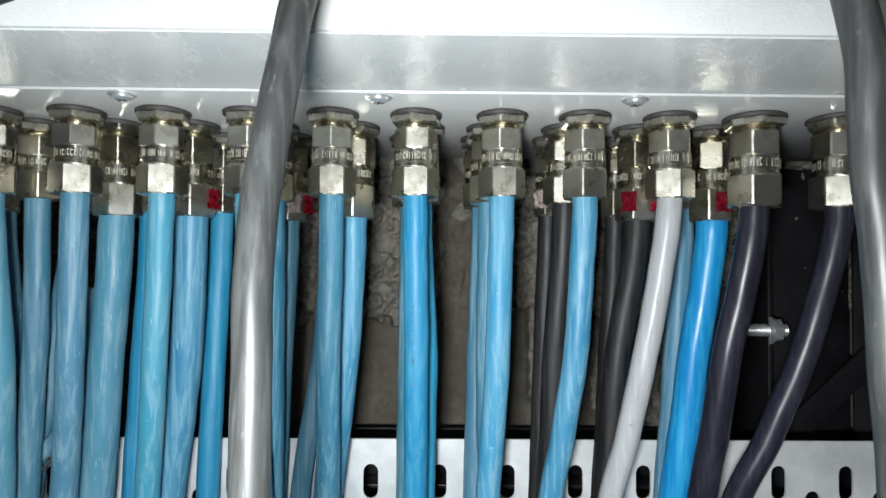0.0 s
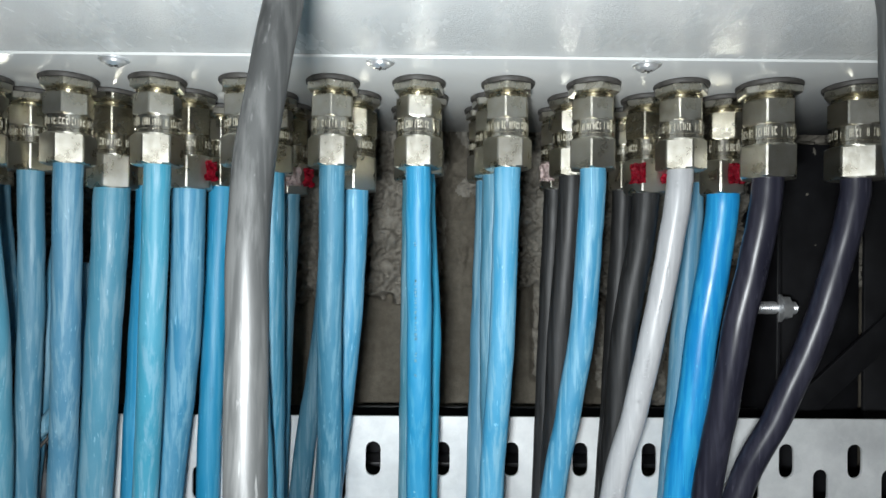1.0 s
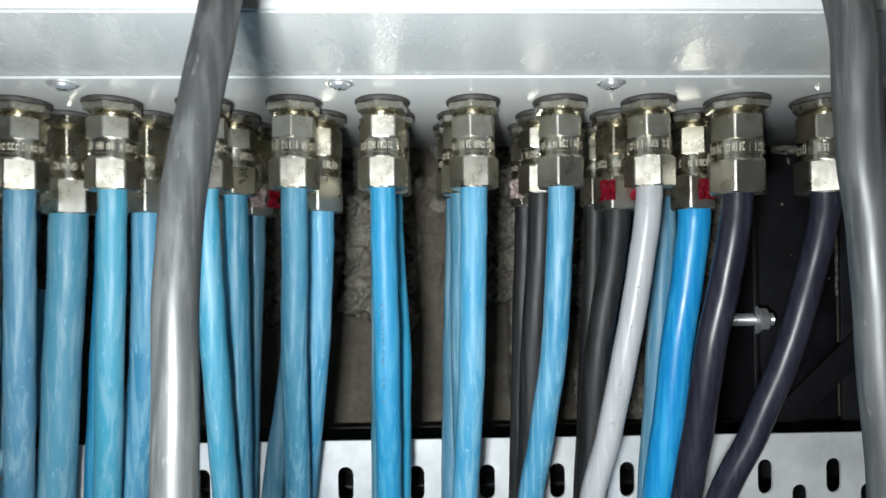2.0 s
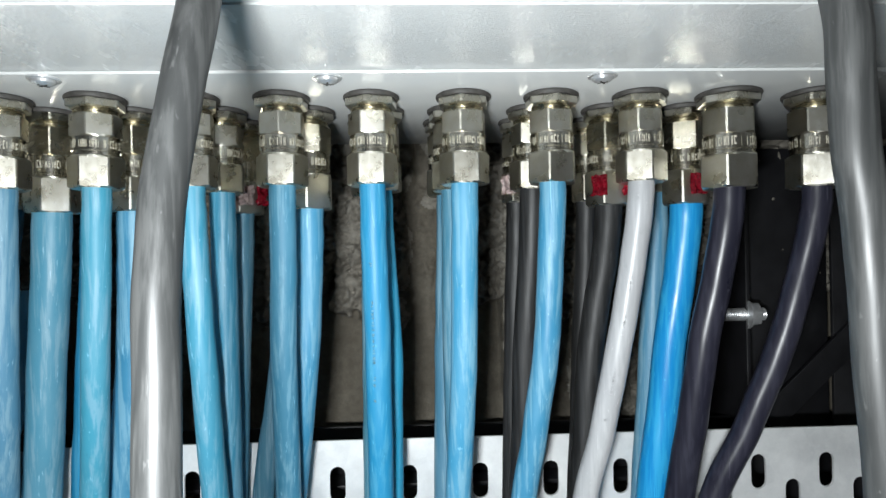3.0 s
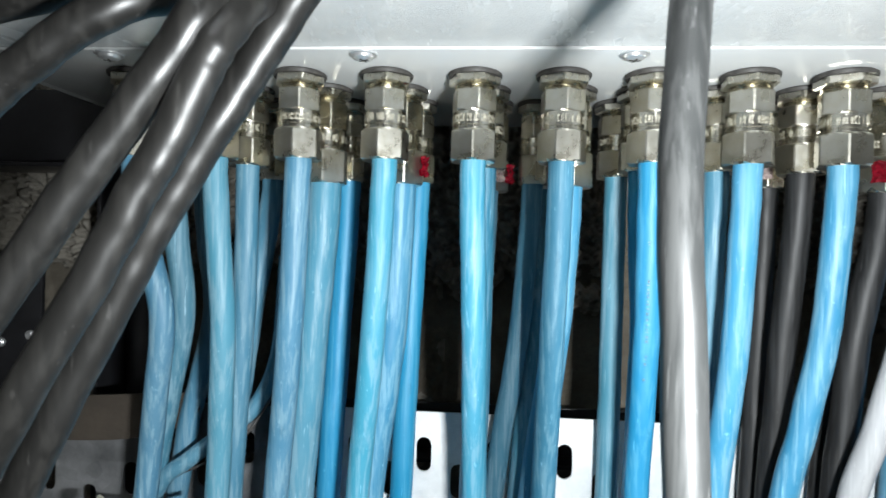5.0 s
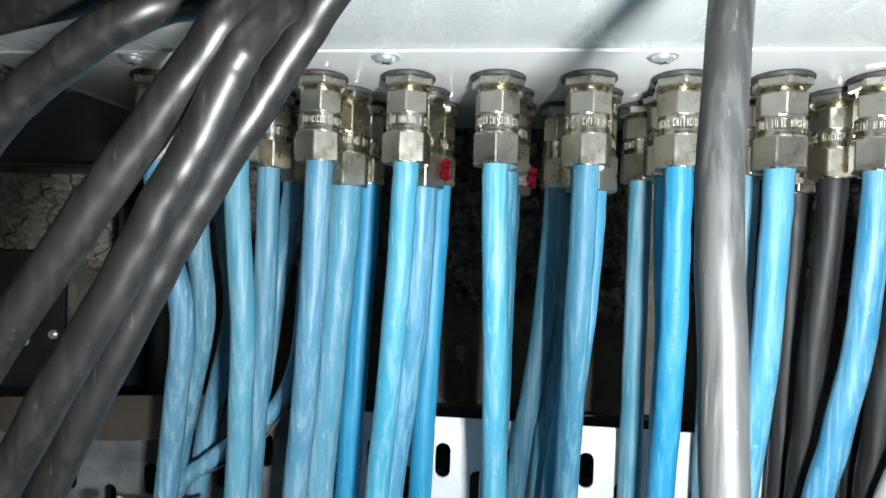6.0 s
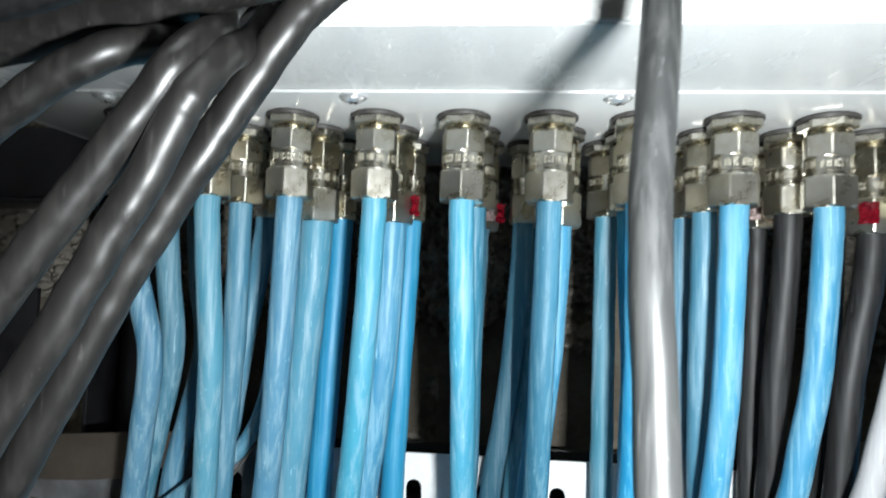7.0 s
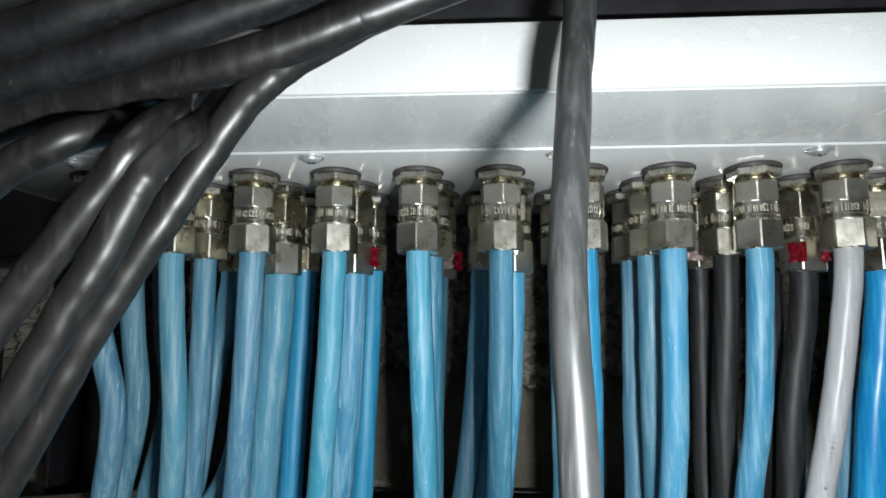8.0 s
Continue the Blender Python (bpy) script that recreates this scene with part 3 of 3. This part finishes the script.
loose_cable("charcoal cable slanting down close to the gland plate",
            [(0.09, 0.225, 1.28), (0.005, 0.196, 1.147), (-0.053, 0.193, 1.120), (-0.115, 0.193, 1.094), (-0.138, 0.190, 1.080), (-0.150, 0.186, 1.070), (-0.159, 0.184, 1.060), (-0.169, 0.183, 1.045), (-0.179, 0.183, 1.029), (-0.189, 0.183, 1.013), (-0.200, 0.183, 0.995), (-0.212, 0.183, 0.974), (-0.223, 0.183, 0.952), (-0.237, 0.183, 0.924), (-0.258, 0.185, 0.880), (-0.30, 0.19, 0.79), (-0.34, 0.20, 0.60), (-0.36, 0.21, 0.006)], 0.0057, CHARCOAL_PVC, 63)
loose_cable("scuffed charcoal cable lying across the bundle",
            [(0.10, 0.21, 1.27), (0.00, 0.182, 1.138), (-0.055, 0.180, 1.110), (-0.112, 0.180, 1.0886), (-0.126, 0.180, 1.0835), (-0.150, 0.180, 1.0745), (-0.169, 0.180, 1.0690), (-0.186, 0.180, 1.0650), (-0.204, 0.180, 1.0600), (-0.222, 0.180, 1.0565), (-0.240, 0.180, 1.0520), (-0.30, 0.182, 1.034), (-0.38, 0.195, 0.97), (-0.44, 0.21, 0.80), (-0.45, 0.22, 0.45), (-0.45, 0.22, 0.006)], 0.0066, CHARCOAL_PVC, 64)
loose_cable("charcoal cable leaning out beside the bundle",
            [(0.09, 0.252, 1.29), (0.02, 0.232, 1.180), (-0.03, 0.229, 1.150), (-0.09, 0.228, 1.124), (-0.15, 0.228, 1.100), (-0.184, 0.223, 1.084), (-0.195, 0.213, 1.072), (-0.198, 0.197, 1.060), (-0.199, 0.180, 1.050), (-0.206, 0.168, 1.0425), (-0.218, 0.165, 1.035), (-0.231, 0.165, 1.026), (-0.240, 0.165, 1.019), (-0.252, 0.165, 1.006), (-0.275, 0.168, 0.975), (-0.32, 0.172, 0.90), (-0.40, 0.19, 0.70), (-0.46, 0.21, 0.45), (-0.47, 0.22, 0.006)], 0.0052, CHARCOAL_PVC, 65)
BLACKS = [
    ("black cable lying over the top of the bundle", 0.158, 0.0062, [(-0.105, 1.100), (-0.130, 1.0850), (-0.160, 1.0735), (-0.190, 1.0640), (-0.220, 1.0560), (-0.255, 1.0450)]),
    ("black cable at the top of the bundle", 0.150, 0.0064, [(-0.125, 1.105), (-0.150, 1.0920), (-0.175, 1.0795), (-0.200, 1.0690), (-0.230, 1.0580)]),
    ("black cable high over the bundle", 0.146, 0.0064, [(-0.150, 1.112), (-0.172, 1.0980), (-0.195, 1.0850), (-0.225, 1.0700)]),
]
for k, (label, y, radius, run) in enumerate(BLACKS):
    x, z = run[0]
    xe, ze = run[-1]
    head = [(x + 0.14, y + 0.075, z + 0.16), (x + 0.06, y + 0.030, z + 0.045)]
    tail = [(xe - 0.06, y + 0.004, ze - 0.035), (xe - 0.15, y + 0.03, 0.86), (xe - 0.21, y + 0.05, 0.55), (xe - 0.22, y + 0.06, 0.006)]
    loose_cable(label, head + [(a, y, b) for a, b in run] + tail, radius, BLACK_PVC, 66 + k)


# ---- perforated tray ----
def perforated(name, x0, x1, z0, z1, y, first, pitch, label):
    """Steel sheet with staggered upright slots that go right through."""
    bm = bmesh.new()
    w, h, rows_gap, th = 0.0115, 0.0265, 0.0195, 0.002
    cells = []
    row = 0
    z = z1 - 0.0325
    # two interlocked rows of slots share one band of cells
    holes = []
    while z - h > z0:
        start = first if row % 2 == 0 else first + pitch / 2
        k = math.ceil((x0 + w - start) / pitch)
        while start + k * pitch < x1 - w:
            holes.append((start + k * pitch, z))
            k += 1
        z -= rows_gap
        row += 1
        if row % 2 == 0:
            z -= 0.016
    return bm, holes, w, h, th


def tray_sheet(parent, x0, x1, z0, z1, y, first, pitch, mat):
    """The sheet is built in upright strips: plain ones, and ones that carry the slots of one column."""
    _, holes, w, h, th = perforated("", x0, x1, z0, z1, y, first, pitch, "")
    cols = {}
    for hx, hz in holes:
        cols.setdefault(round(hx, 5), []).append(hz)
    bm = bmesh.new()

    def quad(a, b, c, d):
        bm.faces.new([bm.verts.new(p) for p in (a, b, c, d)])

    xs = x0
    for cx in sorted(cols):
        l, r = cx - w / 2, cx + w / 2
        quad((xs, y, z0), (l, y, z0), (l, y, z1), (xs, y, z1))
        zt = z1
        for hz in sorted(cols[cx], reverse=True):
            top, bot = hz + h / 2, hz - h / 2
            n = 6
            arc_t = [(cx - w / 2 * math.cos(math.pi * k / n), y, top - w / 2 + w / 2 * math.sin(math.pi * k / n)) for k in range(n + 1)]
            arc_b = [(cx - w / 2 * math.cos(math.pi * k / n), y, bot + w / 2 - w / 2 * math.sin(math.pi * k / n)) for k in range(n + 1)]
            bm.faces.new([bm.verts.new(p) for p in [(l, y, zt)] + arc_t + [(r, y, zt)]])
            ring = arc_t + arc_b[::-1]
            for p, q in zip(ring, ring[1:] + ring[:1]):
                if (Vector(p) - Vector(q)).length > 1e-6:
                    quad(p, q, (q[0], y + th, q[2]), (p[0], y + th, p[2]))
            zt = bot + w / 2
            quad_pts = arc_b
            mid = bot - 0.0008
            bm.faces.new([bm.verts.new(p) for p in arc_b + [(r, y, mid), (l, y, mid)]])
            zt = mid
        quad((l, y, z0), (r, y, z0), (r, y, zt), (l, y, zt))
        xs = r
    quad((xs, y, z0), (x1, y, z0), (x1, y, z1), (xs, y, z1))
    quad((x0, y, z1), (x1, y, z1), (x1, y + th, z1), (x0, y + th, z1))
    bmesh.ops.remove_doubles(bm, verts=bm.verts[:], dist=0.00002)
    return part("sheet", bm, mat, parent, "slotted galvanised sheet", smooth=False)


def cable_tray(x0, x1, first, pitch, label, y=0.466, top=0.8540, mat=TRAY):
    root = tagged(new("cable_tray"), label, "cable tray", "cable tray lengths")
    tray_sheet(root, x0, x1, 0.30, top, y, first, pitch, mat)
    part("side_flange", box((x0, y + 0.0025, 0.30), (x1, y + 0.045, 0.302)), mat, root)
    part("foot", box((x0 + 0.03, y + 0.004, 0.0), (x0 + 0.05, y + 0.04, 0.30), 0.001), BLACK_STEEL, root, "black steel foot")
    part("foot", box((x1 - 0.05, y + 0.004, 0.0), (x1 - 0.03, y + 0.04, 0.30), 0.001), BLACK_STEEL, root, "black steel foot")
    return root


cable_tray(-0.2735, 0.58, 0.162, 0.0530, "bright galvanised perforated cable tray behind the hanging cables")
# the two left lengths carry painted shade
cable_tray(-0.345, -0.2755, -0.295, 0.0690, "short galvanised tray length with shade in its colour", top=0.852, mat=TRAY_SHADED)
cable_tray(-0.62, -0.347, -0.390, 0.0690, "lower galvanised perforated tray length with shade in its colour", top=0.822, mat=TRAY_SHADED)


# ---- black support frame behind ----
def angle_bar(name, label, boxes):
    root = tagged(new(name), label, "steel frame")
    for nm, lo, hi in boxes:
        part(nm, box(lo, hi, 0.001), BLACK_STEEL, root)
    return root


angle_bar("support_upright", "black painted steel upright with a bolted flange", [
    ("flange", (0.303, 0.541, 0.0), (0.307, 0.612, 1.0865)), ("web", (0.307, 0.580, 0.0), (0.405, 0.584, 1.0865))])
angle_bar("support_upright", "black painted steel upright beside the rough wall", [
    ("flange", (-0.462, 0.520, 0.0), (-0.458, 0.566, 1.09)), ("web", (-0.458, 0.562, 0.0), (-0.425, 0.566, 1.09))])
# black strip put in for the shaded gap between tray top and wall
angle_bar("black_bar", "black strip standing in for the dark gap above the tray", [
    ("web", (-0.424, 0.570, 0.790), (0.303, 0.574, 0.834)), ("flange", (-0.424, 0.545, 0.786), (0.303, 0.574, 0.790))])
angle_bar("black_bar", "black bar across the upper left of the wall", [
    ("web", (-0.80, 0.546, 1.045), (-0.462, 0.550, 1.12)), ("flange", (-0.80, 0.50, 1.041), (-0.462, 0.550, 1.045))])
tagged(finish("wall_panel", box((0.400, 0.566, 0.0), (0.75, 0.570, 1.0860), 0.001), BLACK_STEEL), "black steel sheet closing the end of the frame", "panel", kind="structure")


def brace():
    bm = box((-0.07, -0.002, -0.012), (0.07, 0.002, 0.012), 0.0008)
    ob = finish("diagonal_brace", bm, BLACK_STEEL)
    ob.matrix_basis = pose(0.382, 0.560, 0.878, 0, -43, 0)
    return tagged(ob, "black steel diagonal brace on the frame", "brace")


brace()


def stud():
    root = tagged(new("threaded_stud"), "zinc-plated threaded stud with hex nut and washer", "bolt")
    bm = bmesh.new()
    rings = []
    for k in range(46):
        rings.append((-0.027 + k * 0.0010, 0.0058 if k % 2 else 0.0051, 0))
    part("rod", stack(bm, rings), ZINC, root)
    part("nut", stack(bmesh.new(), [(0.0035, 0.0096, 6), (0.0042, 0.0108, 6), (0.0120, 0.0108, 6), (0.0128, 0.0094, 6)], 0.3), ZINC, root)
    part("washer", stack(bmesh.new(), [(0.0015, 0.0130, 0), (0.0034, 0.0130, 0)]), ZINC, root)
    root.matrix_basis = pose(0.3030, 0.545, 0.932, 0, 90, 0)
    return root


stud()


def bracket():
    root = tagged(new("wall_bracket"), "black steel bracket bolted to the wall", "bracket")
    part("plate", box((-0.66, 0.548, 0.80), (-0.535, 0.553, 0.965), 0.001), BLACK_STEEL, root)
    for x, z in ((-0.575, 0.878), (-0.545, 0.886)):
        bm = stack(bmesh.new(), [(0.0, 0.0045, 0), (0.002, 0.0045, 0), (0.0035, 0.003, 0)])
        bm.transform(Matrix.Translation((x, 0.548, z)) @ Matrix.Rotation(math.pi / 2, 4, "X"))
        part("bolt", bm, ZINC, root, "bright bolt head")
    return root


bracket()


# ---- small loose things by the tray ----
def board_offcut():
    bm = bmesh.new()
    rim = [(0.075 * math.cos(a) * (1.0 if math.cos(a) > 0 else 1.9), 0.024 * math.sin(a)) for a in [math.pi * (1 + k / 24) for k in range(25)]]
    outline = rim + [(0.075, 0.010), (-0.1425, 0.010)]
    low = [bm.verts.new((x, 0.0, z)) for x, z in outline]
    up = [bm.verts.new((x, 0.004, z)) for x, z in outline]
    bm.faces.new(low)
    bm.faces.new(up)
    for k in range(len(low)):
        bm.faces.new((low[k], low[(k + 1) % len(low)], up[(k + 1) % len(up)], up[k]))
    ob = finish("board_offcut", bm, BOARD)
    ob.matrix_basis = pose(-0.400, 0.4475, 0.850, -4, -4, 0)
    return tagged(ob, "brown board offcut with a rounded edge against the tray", "board")


board_offcut()
tagged(finish("wire", sweep([(-0.268, 0.446, 0.865), (-0.285, 0.436, 0.838), (-0.305, 0.432, 0.822), (-0.335, 0.430, 0.808), (-0.36, 0.432, 0.79), (-0.37, 0.44, 0.70)], 0.0011, 8, 8), RUBBER), "thin black wire looping behind the blue cables", "wire")
tagged(finish("cable", sweep([(-0.262, 0.4525, 0.97), (-0.266, 0.4520, 0.90), (-0.278, 0.4460, 0.862), (-0.30, 0.438, 0.840), (-0.325, 0.431, 0.820), (-0.345, 0.428, 0.800), (-0.36, 0.432, 0.74), (-0.36, 0.432, 0.30), (-0.36, 0.432, 0.004)], 0.0062, 16, 9), BLUE_DULL), "faded blue cable crossing behind the others", "cable")


def cable_tie():
    root = tagged(new("cable_tie"), "cream nylon cable tie round the blue cables", "cable tie")
    bm = sweep([(-0.372, 0.402, 0.803), (-0.350, 0.386, 0.804), (-0.318, 0.384, 0.806), (-0.302, 0.396, 0.807)], 0.0016, 8, 8)
    part("strap", bm, TIE, root)
    part("head", box((-0.376, 0.383, 0.8005), (-0.367, 0.390, 0.8065), 0.0008), TIE, root)
    return root


cable_tie()
